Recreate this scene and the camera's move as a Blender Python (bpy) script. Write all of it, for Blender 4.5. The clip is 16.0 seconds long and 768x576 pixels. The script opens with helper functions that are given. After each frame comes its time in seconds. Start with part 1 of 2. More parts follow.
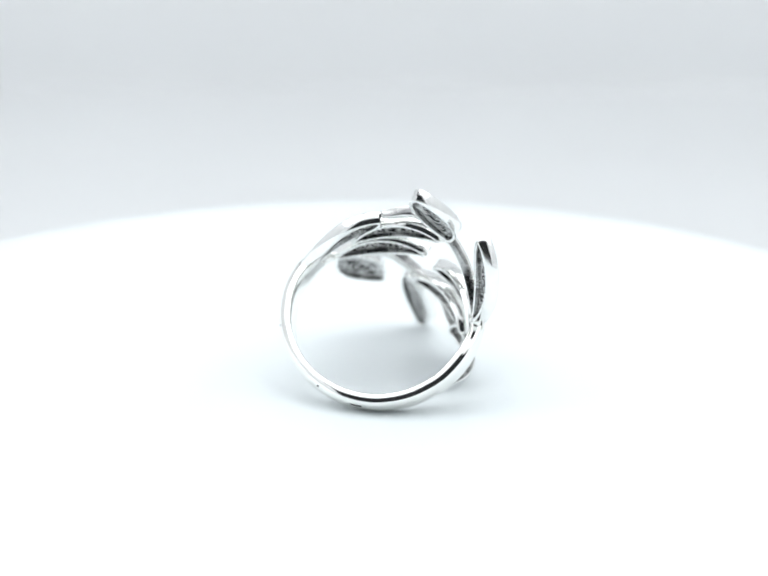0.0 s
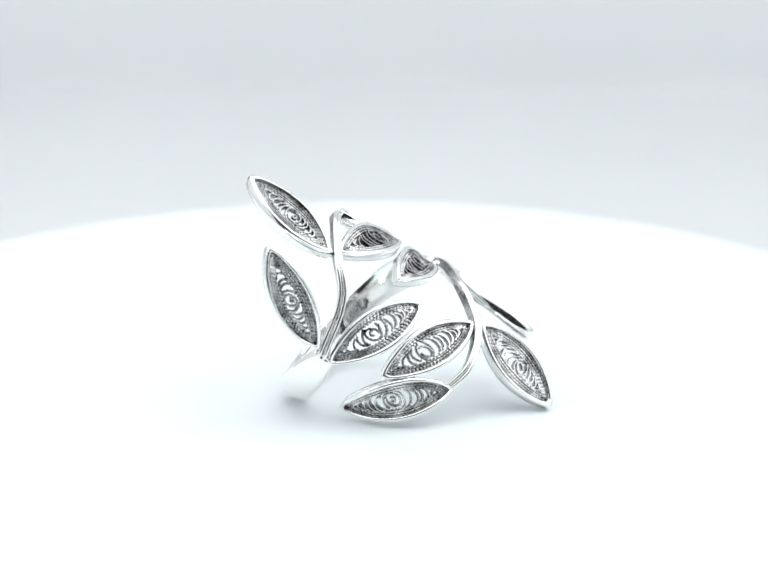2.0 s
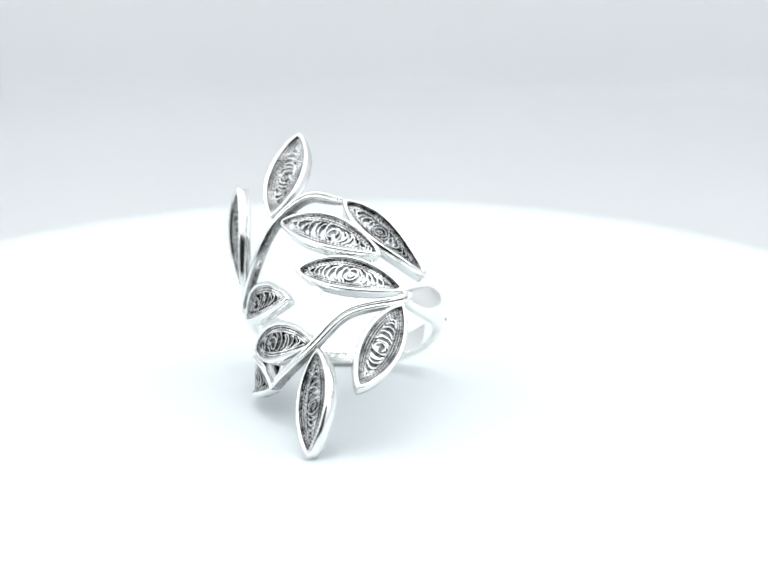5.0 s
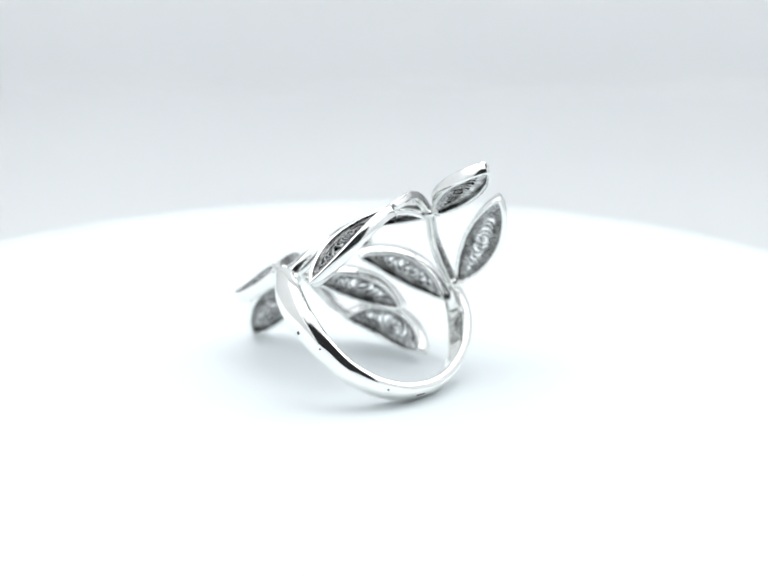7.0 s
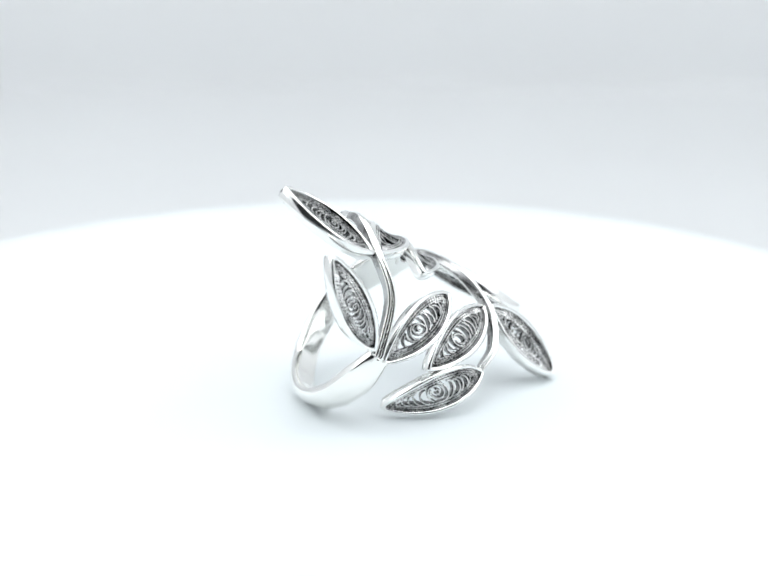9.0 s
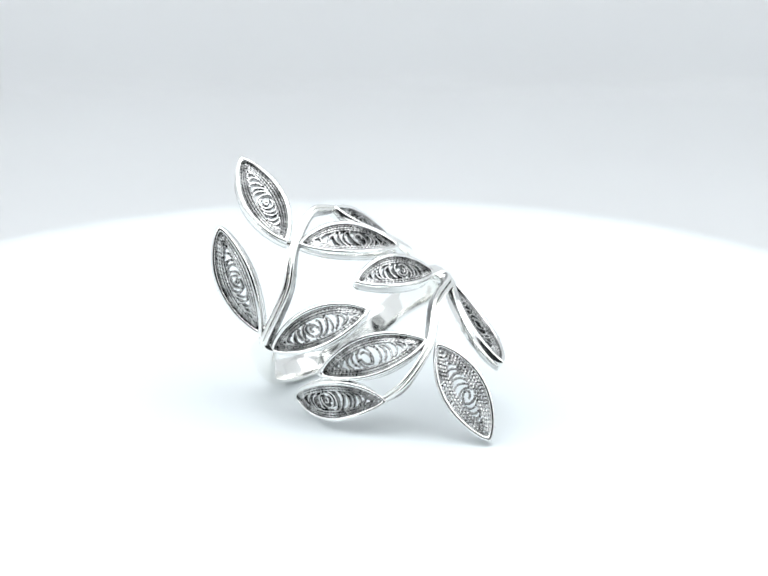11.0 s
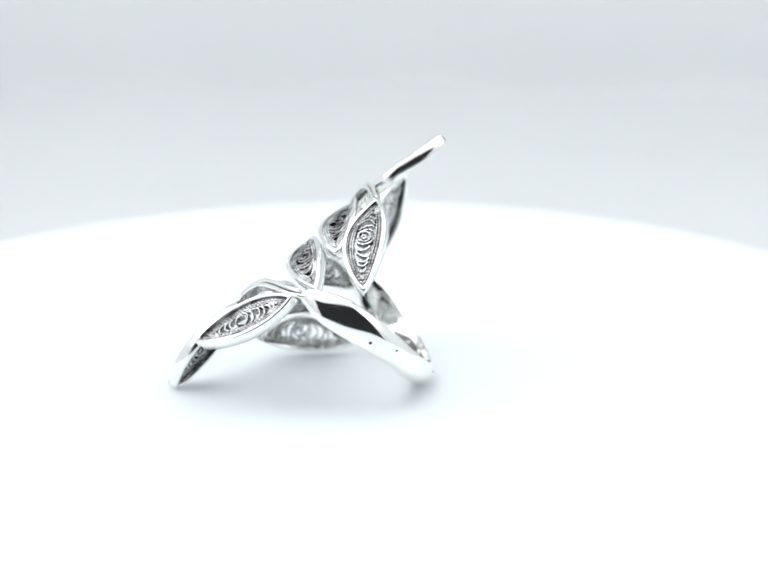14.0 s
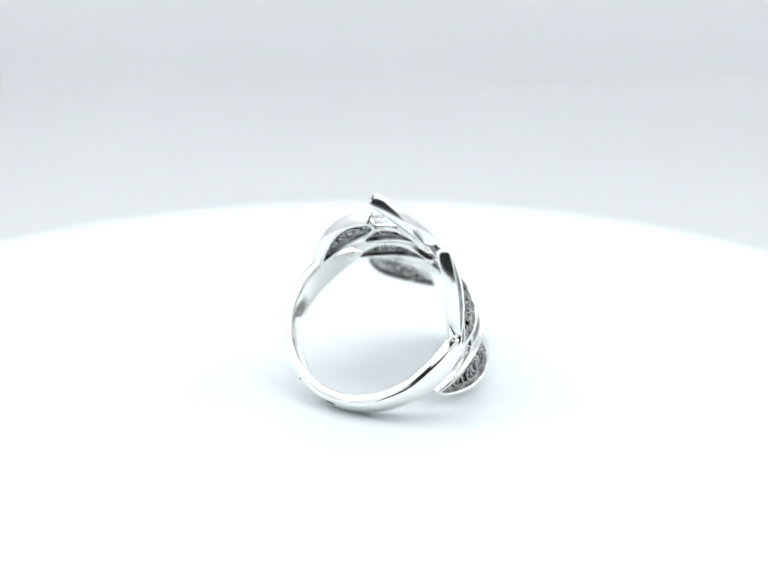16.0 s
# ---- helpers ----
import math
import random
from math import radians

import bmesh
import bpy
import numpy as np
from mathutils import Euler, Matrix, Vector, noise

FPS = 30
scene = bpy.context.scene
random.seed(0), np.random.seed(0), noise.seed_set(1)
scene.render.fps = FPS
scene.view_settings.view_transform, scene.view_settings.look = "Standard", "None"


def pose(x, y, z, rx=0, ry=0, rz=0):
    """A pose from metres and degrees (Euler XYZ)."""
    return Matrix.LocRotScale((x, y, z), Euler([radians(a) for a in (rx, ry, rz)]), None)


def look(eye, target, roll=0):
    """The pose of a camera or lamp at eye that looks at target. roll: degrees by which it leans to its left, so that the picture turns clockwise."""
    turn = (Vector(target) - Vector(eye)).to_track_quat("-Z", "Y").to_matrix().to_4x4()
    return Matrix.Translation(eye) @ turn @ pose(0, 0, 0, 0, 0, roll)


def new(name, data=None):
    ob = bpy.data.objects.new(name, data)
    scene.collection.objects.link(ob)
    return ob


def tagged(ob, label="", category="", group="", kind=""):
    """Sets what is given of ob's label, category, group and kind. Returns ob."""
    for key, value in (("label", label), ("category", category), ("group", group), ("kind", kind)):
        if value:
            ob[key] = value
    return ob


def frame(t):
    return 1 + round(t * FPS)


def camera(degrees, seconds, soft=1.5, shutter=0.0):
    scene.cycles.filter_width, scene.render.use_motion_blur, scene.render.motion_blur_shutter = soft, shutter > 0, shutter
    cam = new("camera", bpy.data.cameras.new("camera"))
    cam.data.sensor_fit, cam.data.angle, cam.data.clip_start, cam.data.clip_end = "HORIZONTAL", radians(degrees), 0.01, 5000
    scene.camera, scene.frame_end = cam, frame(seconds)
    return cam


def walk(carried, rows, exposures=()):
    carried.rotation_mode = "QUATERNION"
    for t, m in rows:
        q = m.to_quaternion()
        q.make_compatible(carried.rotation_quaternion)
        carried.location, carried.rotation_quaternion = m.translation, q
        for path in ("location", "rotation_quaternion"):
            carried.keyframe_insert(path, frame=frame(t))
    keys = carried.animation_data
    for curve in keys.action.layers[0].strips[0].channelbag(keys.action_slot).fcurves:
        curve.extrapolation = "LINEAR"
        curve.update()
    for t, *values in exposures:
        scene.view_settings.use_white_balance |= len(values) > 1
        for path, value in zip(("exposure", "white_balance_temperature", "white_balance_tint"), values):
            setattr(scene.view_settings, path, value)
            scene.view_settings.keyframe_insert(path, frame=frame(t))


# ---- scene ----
# ---- camera: stands still on its tripod ----
cam = camera(20.1, 16.0, soft=1.7)
EYE = pose(0.0019, -0.1845, 0.0728, 90 - 18.99, 0, 0)
walk(cam, [(0.0, EYE), (16.0, EYE)])
cam.data.dof.use_dof = True
cam.data.dof.focus_distance = 0.1885
cam.data.dof.aperture_fstop = 26.0

# ---- light ----
world = bpy.data.worlds.new("room")
scene.world = world
world.use_nodes = True
world.node_tree.nodes["Background"].inputs["Color"].default_value = (0.42, 0.45, 0.48, 1)
world.node_tree.nodes["Background"].inputs["Strength"].default_value = 0.06
scene.view_settings.exposure = 0.0


def area_lamp(name, m, sx, sy, watts, colour):
    data = bpy.data.lights.new(name, "AREA")
    data.shape, data.size, data.size_y = "RECTANGLE", sx, sy
    data.energy, data.color = watts, colour
    ob = new(name, data)
    ob.matrix_world = m
    return ob


COOL = (0.972, 0.994, 1.012)
area_lamp("led_top_light", pose(0, -0.01, 0.406, 0, 0, 0), 0.44, 0.32, 0.90, COOL)
# fill lamps added at both sides to soften the shadow under the ring
area_lamp("side_fill_light", look((-0.262, 0.0, 0.17), (0, 0.05, 0.04)), 0.30, 0.30, 0.42, COOL)
area_lamp("side_fill_light", look((0.262, 0.0, 0.17), (0, 0.05, 0.04)), 0.30, 0.30, 0.42, COOL)


# ---- materials ----
def material(name):
    mat = bpy.data.materials.new(name)
    mat.use_nodes = True
    nt = mat.node_tree
    return mat, nt, nt.nodes["Principled BSDF"]


def noise_ramp(nt, scale, lo, hi, detail=4.0, p0=0.35, p1=0.65):
    co = nt.nodes.new("ShaderNodeTexCoord")
    tex = nt.nodes.new("ShaderNodeTexNoise")
    tex.inputs["Scale"].default_value, tex.inputs["Detail"].default_value = scale, detail
    nt.links.new(co.outputs["Object"], tex.inputs["Vector"])
    ramp = nt.nodes.new("ShaderNodeValToRGB")
    ramp.color_ramp.elements[0].position, ramp.color_ramp.elements[1].position = p0, p1
    ramp.color_ramp.elements[0].color = (*lo, 1) if hasattr(lo, "__len__") else (lo, lo, lo, 1)
    ramp.color_ramp.elements[1].color = (*hi, 1) if hasattr(hi, "__len__") else (hi, hi, hi, 1)
    nt.links.new(tex.outputs["Fac"], ramp.inputs["Fac"])
    return tex, ramp


def bump(nt, bsdf, tex, strength, distance):
    b = nt.nodes.new("ShaderNodeBump")
    b.inputs["Strength"].default_value, b.inputs["Distance"].default_value = strength, distance
    nt.links.new(tex.outputs["Fac"], b.inputs["Height"])
    nt.links.new(b.outputs["Normal"], bsdf.inputs["Normal"])


def painted(name, lo, hi, scale, rough, grain, depth):
    mat, nt, bsdf = material(name)
    _, ramp = noise_ramp(nt, scale, lo, hi)
    nt.links.new(ramp.outputs["Color"], bsdf.inputs["Base Color"])
    bsdf.inputs["Roughness"].default_value = rough
    tex, _ = noise_ramp(nt, grain, 0, 1)
    bump(nt, bsdf, tex, 0.15, depth)
    return mat


def silver(name, lo, hi, scale, rlo, rhi, grain, depth):
    mat, nt, bsdf = material(name)
    bsdf.inputs["Metallic"].default_value = 1.0
    _, ramp = noise_ramp(nt, scale, lo, hi)
    nt.links.new(ramp.outputs["Color"], bsdf.inputs["Base Color"])
    tex, rr = noise_ramp(nt, grain, rlo, rhi)
    nt.links.new(rr.outputs["Color"], bsdf.inputs["Roughness"])
    bump(nt, bsdf, tex, 0.2, depth)
    return mat


M_PLATTER = painted("platter_plastic", (0.800, 0.848, 0.864), (0.820, 0.868, 0.884), 30, 0.45, 900, 0.00003)
M_BOX = painted("backdrop_sheet", (0.803, 0.817, 0.826), (0.823, 0.837, 0.846), 12, 0.8, 700, 0.00005)
M_WALL = painted("box_reflector", (0.87, 0.88, 0.885), (0.89, 0.90, 0.905), 12, 0.7, 700, 0.00005)
M_BASE = painted("base_plastic", (0.80, 0.82, 0.83), (0.83, 0.85, 0.86), 20, 0.4, 800, 0.00003)
M_POLISHED = silver("polished_silver", (0.925, 0.922, 0.895), (0.965, 0.962, 0.94), 260, 0.05, 0.12, 900, 0.00001)
M_FRAME = silver("frame_silver", (0.90, 0.90, 0.885), (0.96, 0.96, 0.945), 700, 0.07, 0.18, 2500, 0.00001)
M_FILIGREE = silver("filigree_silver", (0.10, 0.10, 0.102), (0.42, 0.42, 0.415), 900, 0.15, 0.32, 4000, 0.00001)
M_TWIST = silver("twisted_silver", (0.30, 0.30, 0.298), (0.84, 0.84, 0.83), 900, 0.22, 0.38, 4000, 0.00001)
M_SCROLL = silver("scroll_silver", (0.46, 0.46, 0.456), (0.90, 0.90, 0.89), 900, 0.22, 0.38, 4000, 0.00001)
# darker copy of the silver for strip sides, standing in for dark reflections
M_SHADED = silver("shaded_silver", (0.20, 0.20, 0.20), (0.55, 0.55, 0.545), 420, 0.16, 0.32, 2200, 0.00001)
M_MARK = silver("stamped_silver", (0.06, 0.06, 0.06), (0.14, 0.14, 0.14), 900, 0.4, 0.6, 3000, 0.00001)


def mesh_of(name, bm, mat, smooth=True, edge=None):
    me = bpy.data.meshes.new(name)
    bmesh.ops.recalc_face_normals(bm, faces=bm.faces)
    bm.to_mesh(me)
    bm.free()
    if smooth:
        for poly in me.polygons:
            poly.use_smooth = True
    me.materials.append(mat)
    if edge:
        me.materials.append(edge)
    return me


def part(name, bm, mat, parent, label="", smooth=True, edge=None):
    ob = new(name, mesh_of(name, bm, mat, smooth, edge))
    ob.parent = parent
    if label:
        tagged(ob, label)
    return ob


def box(bm, x0, x1, y0, y1, z0, z1):
    bmesh.ops.create_cube(bm, size=1, matrix=Matrix.LocRotScale(((x0 + x1) / 2, (y0 + y1) / 2, (z0 + z1) / 2), None, (x1 - x0, y1 - y0, z1 - z0)))


def loft(bm, rings, close_path=False, caps=True, second=()):
    """A skin over rings of points, each ring closed; strips named in second take the second material."""
    rows = [[bm.verts.new(p) for p in ring] for ring in rings]
    n = len(rows[0])
    for i in range(len(rows) if close_path else len(rows) - 1):
        a, b = rows[i], rows[(i + 1) % len(rows)]
        for j in range(n):
            f = bm.faces.new((a[j], a[(j + 1) % n], b[(j + 1) % n], b[j]))
            f.material_index = 1 if j in second else 0
    if caps and not close_path:
        bm.faces.new(rows[0])
        bm.faces.new(rows[-1])


# ---- the light box: backdrop in view, walls and top unseen, added to bounce light ----
FLOOR, TOP, BACK, FRONT, SIDE, T = -0.060, 0.420, 0.360, -0.170, 0.27, 0.006


def box_wall(name, x0, x1, y0, y1, z0, z1, label):
    bm = bmesh.new()
    box(bm, x0, x1, y0, y1, z0, z1)
    return tagged(new(name, mesh_of(name, bm, M_WALL, False)), label, "wall", kind="structure")


def sweep_profile(r, n, out=0.0):
    """Floor, rounded corner and back wall as one bent sheet: (y, z) points, moved outwards by out."""
    pts = [(-0.6, FLOOR - out)]
    turn = [k * math.pi / 2 / n for k in range(n + 1)]
    pts += [(BACK - r + (r + out) * math.sin(a), FLOOR + r - (r + out) * math.cos(a)) for a in turn]
    return pts + [(BACK + out, TOP)]


bm = bmesh.new()
near = sweep_profile(0.001, 4)
far = sweep_profile(0.001, 4, T)
loft(bm, [[(x, y, z) for y, z in near + far[::-1]] for x in (-SIDE, SIDE)])
tagged(new("backdrop", mesh_of("backdrop", bm, M_BOX, False)), "seamless matt white backdrop sheet bent up behind the turntable", "backdrop", kind="structure")
box_wall("wall_east", SIDE, SIDE + T, FRONT, BACK + T, FLOOR, TOP, "plain white side wall, unseen, added to enclose the set and bounce light")
box_wall("wall_west", -SIDE - T, -SIDE, FRONT, BACK + T, FLOOR, TOP, "plain white side wall, unseen, added to enclose the set and bounce light")
# unseen front, added: bounces light back, its opening gives the silver dark reflections
GAP_X, GAP_LOW, GAP_HIGH = 0.16, -0.055, 0.15
bm = bmesh.new()
box(bm, -SIDE, -GAP_X, FRONT, FRONT + T, FLOOR, TOP)
box(bm, GAP_X, SIDE, FRONT, FRONT + T, FLOOR, TOP)
box(bm, -GAP_X, GAP_X, FRONT, FRONT + T, GAP_HIGH, TOP)
box(bm, -GAP_X, GAP_X, FRONT, FRONT + T, FLOOR, GAP_LOW)
tagged(new("bounce_wall_south", mesh_of("bounce_wall_south", bm, M_WALL, False)), "unseen white front with a square opening, added to bounce light and shape reflections", "wall", kind="structure")
bm = bmesh.new()
box(bm, -SIDE - T, SIDE + T, FRONT, BACK + T, TOP, TOP + T)
tagged(new("ceiling", mesh_of("ceiling", bm, M_WALL, False)), "white top, unseen, added to enclose the set and bounce light", "ceiling", kind="structure")


# ---- the turntable ----
def disc(bm, radius, z0, z1, bevel, n=192):
    prof = [(0.0005, z0), (radius - bevel, z0)]
    prof += [(radius - bevel + bevel * math.sin(k * math.pi / 8), z0 + bevel - bevel * math.cos(k * math.pi / 8)) for k in range(1, 5)]
    prof += [(radius - bevel + bevel * math.cos(k * math.pi / 8), z1 - bevel + bevel * math.sin(k * math.pi / 8)) for k in range(0, 5)]
    prof += [(0.0005, z1)]
    loft(bm, [[(r * math.cos(2 * math.pi * i / n), r * math.sin(2 * math.pi * i / n), z) for i in range(n)] for r, z in prof])


turntable = tagged(new("turntable"), "round glossy white motorised display turntable, slowly turning", "turntable")
turntable.location = (0, 0, FLOOR)
bm = bmesh.new()
disc(bm, 0.048, 0.0, 0.051, 0.003)
part("base", bm, M_BASE, turntable, "white round plastic base")
bm = bmesh.new()
disc(bm, 0.0612, 0.053, -FLOOR - 0.00023, 0.0028)
platter = part("platter", bm, M_PLATTER, turntable, "bright white round platter")

# ---- the ring: places round its tilted axis, in millimetres and degrees ----
CENTRE = Vector((-0.00219, -0.00045, 0.00828))
AZ, EL = radians(127.06), radians(40.5)
AXIS = Vector((math.cos(EL) * math.cos(AZ), math.cos(EL) * math.sin(AZ), math.sin(EL)))
SIDEWAYS = AXIS.cross(Vector((0, 0, 1))).normalized()
UPWARDS = SIDEWAYS.cross(AXIS)


def cyl(along, phi, rad):
    p = radians(phi)
    return CENTRE + (AXIS * along + (SIDEWAYS * math.sin(p) + UPWARDS * math.cos(p)) * rad) * 0.001


def radial(phi):
    p = radians(phi)
    return SIDEWAYS * math.sin(p) + UPWARDS * math.cos(p)


ring = tagged(new("ring"), "polished silver wrap ring with ten open filigree leaves on two stems", "ring")


def spline(keys, n):
    """Catmull-Rom through keys."""
    k = [Vector(q) for q in keys]
    k = [2 * k[0] - k[1], *k, 2 * k[-1] - k[-2]]
    out = []
    for i in range(1, len(k) - 2):
        for j in range(n):
            t = j / n
            a, b, c, d = k[i - 1], k[i], k[i + 1], k[i + 2]
            out.append(0.5 * (2 * b + (c - a) * t + (2 * a - 5 * b + 4 * c - d) * t * t + (3 * b - a - 3 * c + d) * t ** 3))
    return out + [k[-2]]


def shank():
    """A domed band, flat inside, flaring to its two shoulders."""
    bm = bmesh.new()
    rings = []
    n = 120
    for i in range(n + 1):
        u = i / n
        phi = 46 + (262 - 46) * u
        e = max(0.0, 1 - u / 0.30)
        g = max(0.0, (u - 0.82) / 0.18)
        mid = -1.18 - 2.4 * e ** 1.5 + 0.25 * g
        shoulder = min(1.0, max(0.0, (abs(u - 0.5) * 2 - 0.35) / 0.45))
        half = 1.22 + (0.28 if u > 0.5 else 0.42) * shoulder * shoulder * (3 - 2 * shoulder) - (0.55 if u > 0.5 else 1.0) * max(0.0, (abs(u - 0.5) * 2 - 0.8) / 0.2) ** 1.5
        # the upper edge falls off in a flat facet that is broad at the shoulder and fades out below
        f = min(1.0, max(0.0, (phi - 62) / 25)) * min(1.0, max(0.0, (178 - phi) / 60))
        flat = 0.14 + 0.30 * f
        low = 9.36 - 0.36 - 0.10 * f
        prof = [(-half, 8.62), (-half, 9.02), (-0.985 * half, 9.12), (-0.93 * half, 9.22), (-0.75 * half, 9.40), (-0.4 * half, 9.55), (0, 9.60), (0.3 * half, 9.56), (half - flat - 0.16, 9.45),
                (half - flat - 0.02, 9.37), (half - flat + 0.02, 9.34), (half - flat * 0.5, (9.34 + low) / 2), (half - 0.02, low + 0.02), (half, low - 0.04), (half, 8.62), (0.97 * half, 8.54), (0.88 * half, 8.49), (0.4 * half, 8.47),
                (-0.4 * half, 8.47), (-0.88 * half, 8.49), (-0.97 * half, 8.54)]
        wear = 0.015 * math.sin(phi * 0.11) + 0.01 * math.sin(phi * 0.31 + 1.0)
        rings.append([cyl(mid + w, phi, r + wear + (0.30 * e if r > 8.8 else -0.06 * e) * (1 - e) - 0.22 * g - 0.1 * e) for w, r in prof])
    loft(bm, rings)
    return part("shank", bm, M_POLISHED, ring, "smooth polished half-round silver band")


def strip_of(path, outs, side, label=""):
    """A flat silver strip set on edge beside a path, with softened edges, narrowing to its end."""
    bm = bmesh.new()
    rings = []
    n = len(path)
    for i, c in enumerate(path):
        t = (path[min(i + 1, n - 1)] - path[max(i - 1, 0)]).normalized()
        out = outs[i]
        out = (out - t * out.dot(t)).normalized()
        lat = t.cross(out)
        u = i / (n - 1)
        k = 1 - 0.10 * u - 0.35 * max(0.0, (u - 0.88) / 0.12) ** 2
        spread = 0.215 + 0.05 * math.sin(7 * u + side)
        prof = [(-0.20, -0.85), (-0.20, -0.10), (-0.15, 0.04), (0.0, 0.10), (0.15, 0.04), (0.20, -0.10), (0.20, -0.85), (0.13, -0.96), (-0.13, -0.96)]
        rings.append([c + (lat * (side * spread + w) * k + out * z * k) * 0.001 for w, z in prof])
    # both side faces darker: their dark reflection is put into the colour
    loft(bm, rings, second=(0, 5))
    return part("strip", bm, M_POLISHED, ring, label, edge=M_SHADED)


def stem(keys):
    """Two strips side by side, thinner to the end."""
    path = spline([cyl(a, p, r) for a, p, r in keys], 16)
    phis = spline([(p, 0, 0) for a, p, r in keys], 16)
    outs = [radial(q.x) for q in phis]
    for side in (-1, 1):
        strip_of(path, outs, side, "curved flat silver strip of the stem").name = "stem"


def leaf_map(base, tip, roll, bow):
    """A leaf's own space: s along it from 0 to 1, v across and n outwards in millimetres."""
    def mid(s):
        a, p, r = [base[k] + (tip[k] - base[k]) * s for k in range(3)]
        return cyl(a, p, r + bow * 4 * s * (1 - s)), p

    def place(s, v, n):
        c, p = mid(s)
        t = (mid(s + 0.01)[0] - mid(s - 0.01)[0]).normalized()
        out = radial(p)
        out = (out - t * out.dot(t)).normalized()
        lat = t.cross(out)
        q = radians(roll)
        out, lat = out * math.cos(q) + lat * math.sin(q), lat * math.cos(q) - out * math.sin(q)
        return c + (lat * v + out * n) * 0.001
    return place


def lens(n, half, power=0.86):
    """A pointed oval as (s, v), s from 0 to 1."""
    up = [(0.5 - 0.5 * math.cos(math.pi * i / n)) for i in range(n + 1)]
    pts = [(s, half * (4 * s * (1 - s)) ** (power - 0.12 * max(0.0, (s - 0.7) / 0.3) ** 2)) for s in up]
    return pts + [(s, -v) for s, v in reversed(pts[1:-1])]


def serrated(bm, place, pts, n0, radius, closed, notch=(1.25, 0.45), tall=0.28, phase=0):
    """A fine upright wire along (s, v) points, notched by its twist: dark on the sides, brighter along the edges.
    """
    xyz = [place(s, v, n0) for s, v in pts]
    if closed:
        xyz.append(xyz[0])
        pts = pts + [pts[0]]
    run = [0.0]
    for a, b in zip(xyz, xyz[1:]):
        run.append(run[-1] + (b - a).length)
    pitch = 0.00033
    count = max(6, int(run[-1] / pitch) * 2)
    rings, k = [], 0
    m = count if closed else count + 1
    for i in range(m):
        d = run[-1] * i / count
        while k < len(run) - 2 and run[k + 1] < d:
            k += 1
        f = (d - run[k]) / max(run[k + 1] - run[k], 1e-9)
        p = xyz[k].lerp(xyz[k + 1], f)
        t = (xyz[k + 1] - xyz[k]).normalized()
        s = pts[k][0] + (pts[k + 1][0] - pts[k][0]) * f
        v = pts[k][1] + (pts[k + 1][1] - pts[k][1]) * f
        out = (place(s, v, 0.3) - place(s, v, 0)).normalized()
        lat = t.cross(out).normalized()
        r = radius * notch[(i + phase) % 2]
        h = tall * (0.62 + 0.38 * min(1.0, notch[(i + phase) % 2]))
        prof = [(-0.9, -0.9), (-1.0, 0.65), (-0.65, 1.0), (0.65, 1.0), (1.0, 0.65), (0.9, -0.9)]
        rings.append([p + (lat * w * r + out * z * h) * 0.001 for w, z in prof])
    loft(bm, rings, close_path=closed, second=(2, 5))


WALL, HEIGHT = 0.40, 1.20


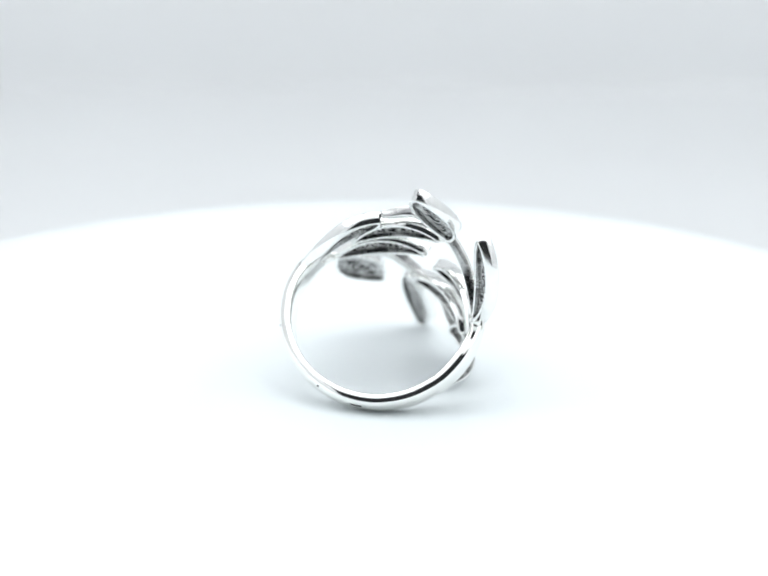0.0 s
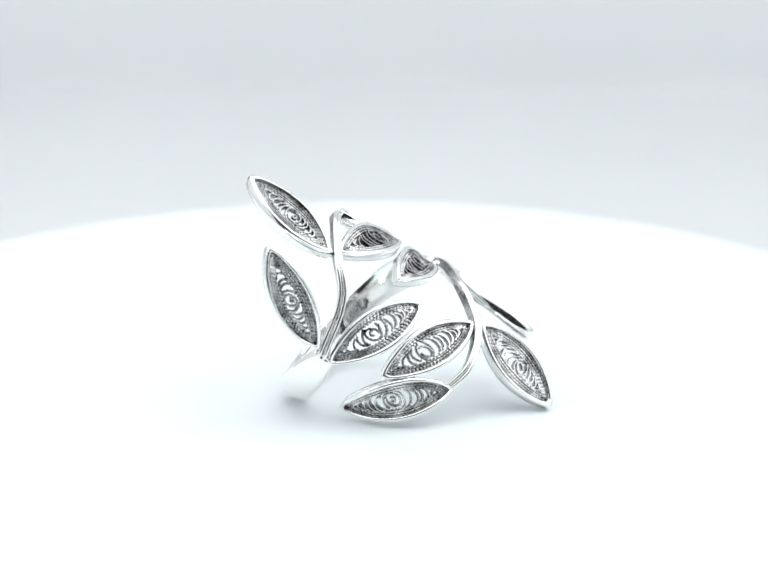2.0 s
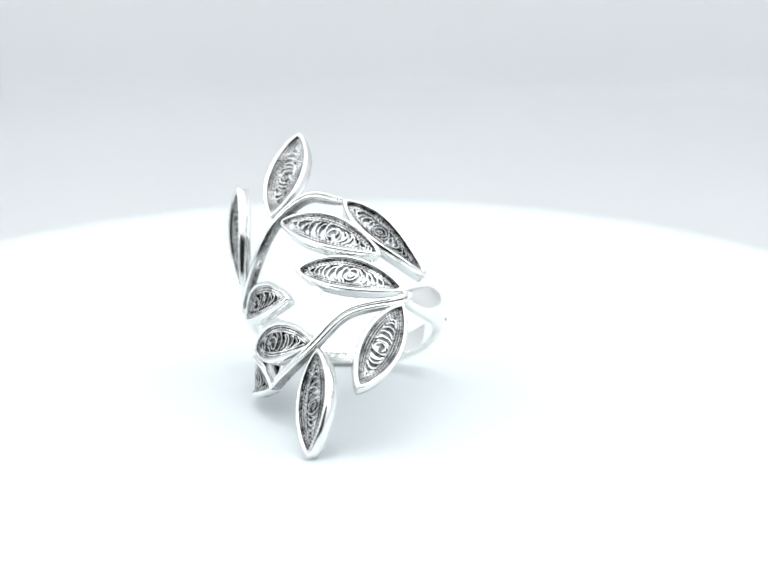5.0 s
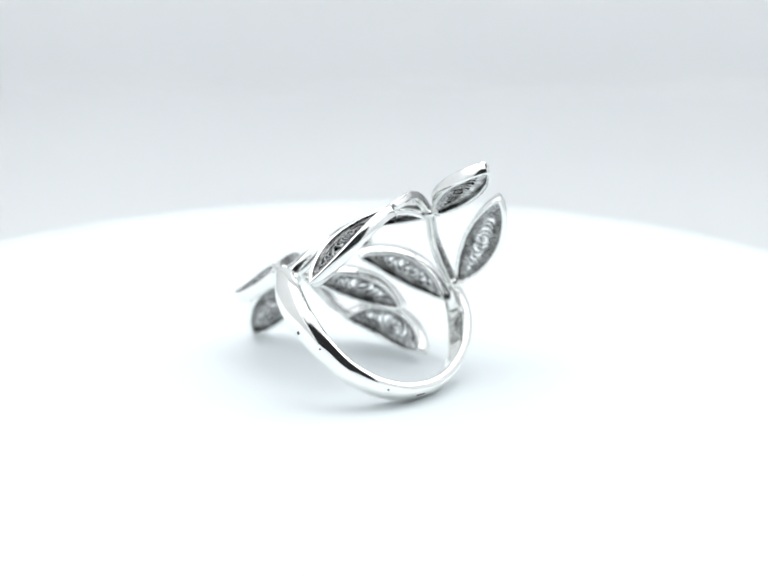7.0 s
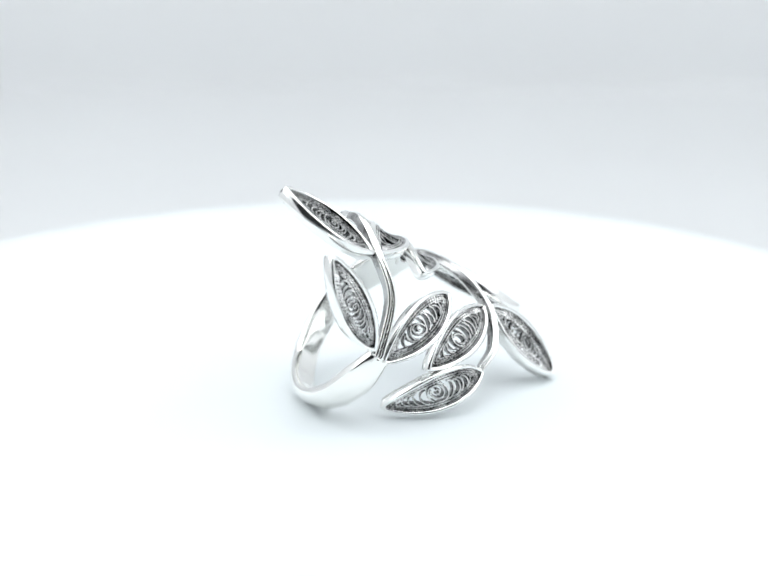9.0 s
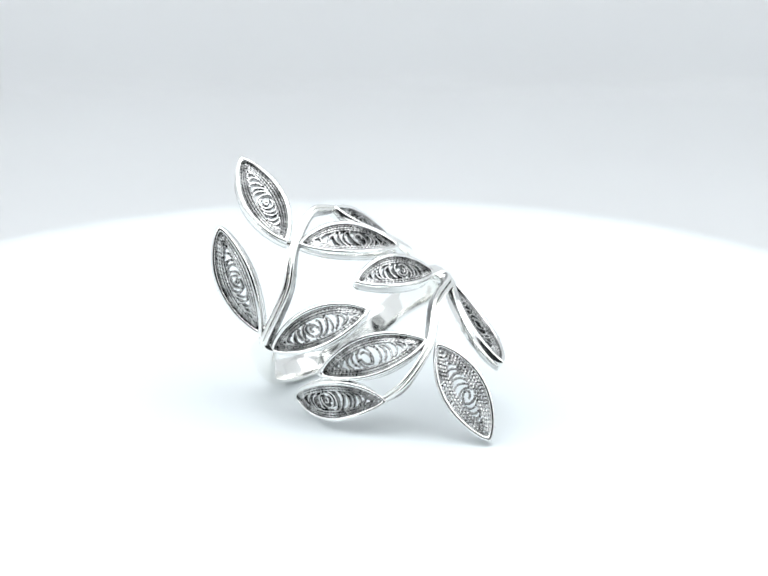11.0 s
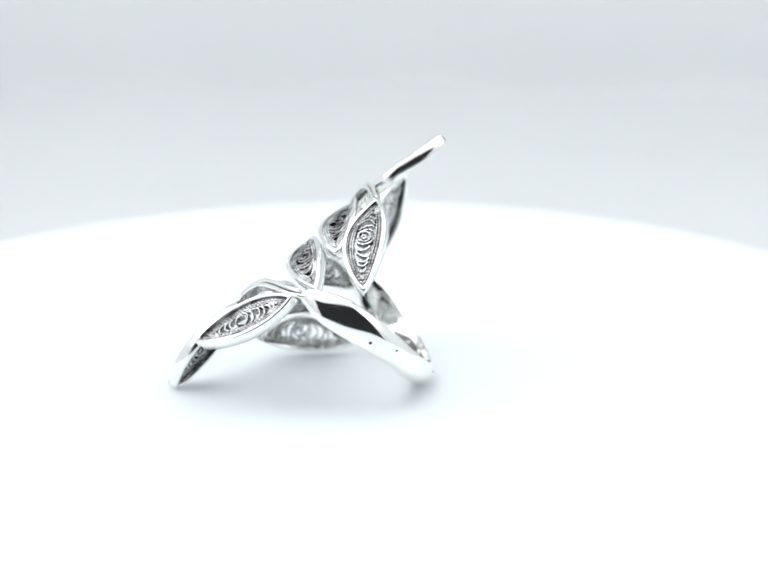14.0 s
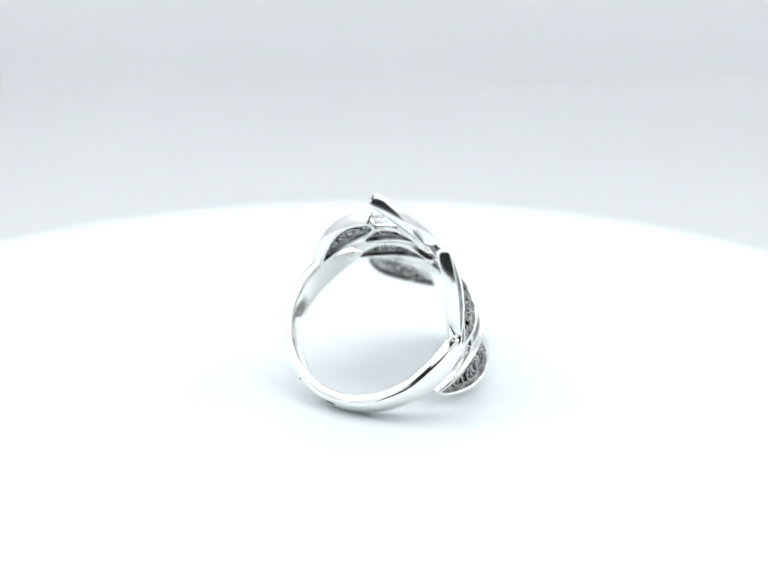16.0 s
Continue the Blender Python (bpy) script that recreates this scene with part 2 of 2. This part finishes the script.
def leaf(base, tip, half=1.95, roll=0.0, bow=0.0, eye=0.5, col=0.50, seam=0.0):
    grow = 0.03
    base, tip = [[b + (b - t) * grow for b, t in zip(base, tip)], [t + (t - b) * grow for b, t in zip(base, tip)]]
    half += 0.17
    place = leaf_map(base, tip, roll, bow)
    length = sum((place((i + 1) / 20, 0, 0) - place(i / 20, 0, 0)).length for i in range(20)) * 1000
    bm = bmesh.new()
    prof = [(0, -HEIGHT + 0.1), (0, -0.1), (0.3, 0.0), (0.7, 0.0), (1, -0.1), (1, -HEIGHT + 0.1), (0.7, -HEIGHT), (0.3, -HEIGHT)]
    outer = lens(28, half)
    inset = 1.35 * WALL / length
    inner = [(inset + s * (1 - 2 * inset), v * (half - WALL) / half) for s, v in outer]
    # inner wall in the dark filigree silver: shade inside the rim painted in
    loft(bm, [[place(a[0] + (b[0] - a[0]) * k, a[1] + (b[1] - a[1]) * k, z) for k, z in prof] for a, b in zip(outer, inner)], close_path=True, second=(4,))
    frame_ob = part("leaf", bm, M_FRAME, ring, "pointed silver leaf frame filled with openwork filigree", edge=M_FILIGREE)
    deep = -0.55
    # rows of twisted wire that follow the rim
    k, cut, row = 0.765, 0.055, 0
    while k > col + 0.045:
        pts = [(cut + s * (1 - 2 * cut), v * k) for s, v in lens(40, half)]
        bm = bmesh.new()
        serrated(bm, place, pts, deep + random.uniform(-0.05, 0.05), 0.115, True, phase=row % 2)
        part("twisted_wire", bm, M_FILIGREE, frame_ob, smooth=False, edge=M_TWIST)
        k, cut, row = k - 0.122, cut + 0.027, row + 1
    # a small loop at the eye, crescents towards both ends
    k = col + 0.03
    loops = random.choice((((0.038, 0.60),), ((0.046, 0.70),), ((0.018, 0.30), (0.056, 0.80))))
    for s_loop, v_loop in loops:
        lean = random.uniform(-0.022, 0.022)
        off, turn = random.uniform(-0.12, 0.12), random.uniform(4.6, 6.2)
        pts = [(eye + s_loop * math.cos(q) + lean * math.sin(q), k * half * (v_loop * math.sin(q) + off)) for q in [1.0 + turn * i / 24 for i in range(25)]]
        bm = bmesh.new()
        serrated(bm, place, pts, deep + random.uniform(-0.04, 0.04), 0.10, False, (1.12, 0.84))
        part("scroll", bm, M_FILIGREE, frame_ob, smooth=False, edge=M_SCROLL)
    for end in (-1, 1):
        s0 = eye + end * (0.016 if len(loops) == 1 else 0.040)
        for j in range(12):
            s1 = (s0 - cut) / (1 - 2 * cut)
            if not 0.02 < s1 < 0.98:
                break
            wide = k * half * (4 * s1 * (1 - s1)) ** 0.80 * random.uniform(0.88, 1.06)
            skew, off = random.uniform(-0.020, 0.020), random.uniform(-0.10, 0.10) * wide
            reach, sweep = random.uniform(0.042, 0.062), random.uniform(1.25, 1.62)
            pts = [(s0 + end * reach * math.cos(q) + skew * math.sin(q), off + wide * math.sin(q)) for q in [sweep * (i / 7 - 1) for i in range(15)]]
            bm = bmesh.new()
            serrated(bm, place, pts, deep + random.uniform(-0.10, 0.06), random.uniform(0.082, 0.115), False, (1.12, 0.84))
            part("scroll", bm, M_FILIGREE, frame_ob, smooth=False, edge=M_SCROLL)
            s0 += end * random.uniform(0.044, 0.060)
    if seam:
        bm = bmesh.new()
        w, z0, z1 = 0.04, -0.75, -0.30
        loft(bm, [[place(seam, side * w * half, z) for side, z in ((-1, z0), (1, z0), (1.6, z1), (-1.2, z1))], [place(seam + (0.012 if seam > 0.5 else -0.012), side * w * half * 0.6, z) for side, z in ((-1, z0), (1, z0), (1.6, z1), (-1.2, z1))]])
        part("seam", bm, M_MARK, frame_ob, "dark solder seam in the frame", False)
    return frame_ob


def bead(along, phi, rad, size):
    bm = bmesh.new()
    bmesh.ops.create_icosphere(bm, subdivisions=2, radius=size * 0.001, matrix=Matrix.Translation(cyl(along, phi, rad)) @ Matrix.Diagonal((1.2, 0.9, 1.0, 1)))
    return part("solder_bead", bm, M_POLISHED, ring)


def mark(along, phi, wide, high, rad):
    """A stamped mark or pit on the outside of the band, which lies rad from the axis there."""
    bm = bmesh.new()
    rings = []
    for i in range(5):
        q = phi + wide * (i / 4 - 0.5)
        edges = (along - high / 2, along + high / 2)
        rings.append([cyl(a, q, rad - 0.15) for a in edges] + [cyl(a, q, rad + 0.014) for a in reversed(edges)])
    loft(bm, rings)
    return part("stamped_mark", bm, M_MARK, ring, "small dark stamped mark", False)


shank()
stem([(-0.8, -101, 9.3), (-0.5, -94, 9.15), (1.2, -66.5, 8.55), (3.95, -48, 8.3), (6.1, -25, 7.6), (6.1, 0, 6.35)])
stem([(-2.7, 55, 9.0), (-4.4, 41, 9.4), (-6.4, 13, 8.4), (-9.6, -9, 7.45), (-11.2, -37, 6.3), (-11.1, -63, 5.5)])
leaf((4.8, -49.4, 8.45), (13.85, -43.2, 7.24), 1.86, 26, 0.1, 0.46, 0.33, seam=0.992)
leaf((0.0, -95.2, 9.4), (8.62, -71.4, 10.9), 1.62, 20, 0.3, 0.50, 0.30)
leaf((-1.7, -99.2, 8.95), (-4.24, -32.2, 7.5), 1.72, -1, -0.3, 0.44, 0.38)
leaf((4.0, -43.6, 8.0), (0.76, 30.4, 7.55), 1.77, -10, -0.5, 0.54, 0.40)
leaf((6.1, 2.6, 6.42), (0.6, 66.2, 8.54), 1.76, -12, -0.55, 0.48, 0.36, seam=0.008)
leaf((-9.94, -4.25, 7.55), (-19.08, -4.9, 6.08), 1.86, 36, 0.2, 0.55, 0.30)
leaf((-4.78, 43.1, 9.5), (-13.83, 23.1, 9.5), 1.74, 11, -0.1, 0.52, 0.33)
leaf((-2.6, 45.6, 8.6), (-1.46, -25.8, 7.38), 1.66, 3, -0.45, 0.46, 0.40)
leaf((-9.03, -7.9, 7.3), (-6.05, -87.1, 7.38), 1.75, -2, -0.8, 0.56, 0.40)
leaf((-11.32, -61.9, 5.6), (-5.35, -128.3, 8.1), 1.68, 2, 0.55, 0.53, 0.42)
for spot in ((0.0, -96, 8.6, 0.55), (4.4, -48, 7.4, 0.42), (-3.8, 44, 8.8, 0.45), (-9.3, -8, 6.8, 0.42)):
    bead(*spot)
mark(-0.85, 173.0, 6.0, 0.32, 9.555)
mark(-0.35, 149.5, 0.9, 0.16, 9.43)
mark(-2.03, 91.0, 1.6, 0.24, 9.598)
mark(-0.86, 105.0, 0.9, 0.18, 9.578)

# ---- turning of the table ----
TURN = [(0.0, 130.4), (0.25, 114.6), (0.5, 98.8), (0.7, 86.2), (0.85, 77.0), (1.0, 70.5), (1.5, 56.4), (2.0, 41.5), (2.5, 27.4), (3.0, 13.8), (3.5, -0.1), (4.0, -15.1),
        (4.5, -29.5), (5.0, -43.9), (5.25, -52.0), (5.5, -67.5), (6.0, -102.5), (6.5, -137.5), (7.0, -171.9), (7.5, -205.0), (8.0, -239.5), (8.5, -271.4),
        (8.73, -285.4), (9.0, -293.4), (9.5, -307.7), (10.0, -322.1), (10.5, -336.5), (11.0, -350.9), (11.5, -365.3), (12.0, -379.7), (12.5, -394.1),
        (12.86, -404.5), (13.0, -413.1), (13.4, -438.2), (13.7, -457.5), (14.0, -478.0), (14.5, -509.2), (15.0, -541.6), (15.5, -575.5), (16.0, -610.5)]


def motions():
    walk(ring, [(t, pose(0, 0, 0, 0, 0, a)) for t, a in TURN])
    walk(platter, [(t, pose(0, 0, 0, 0, 0, a)) for t, a in TURN])


motions()
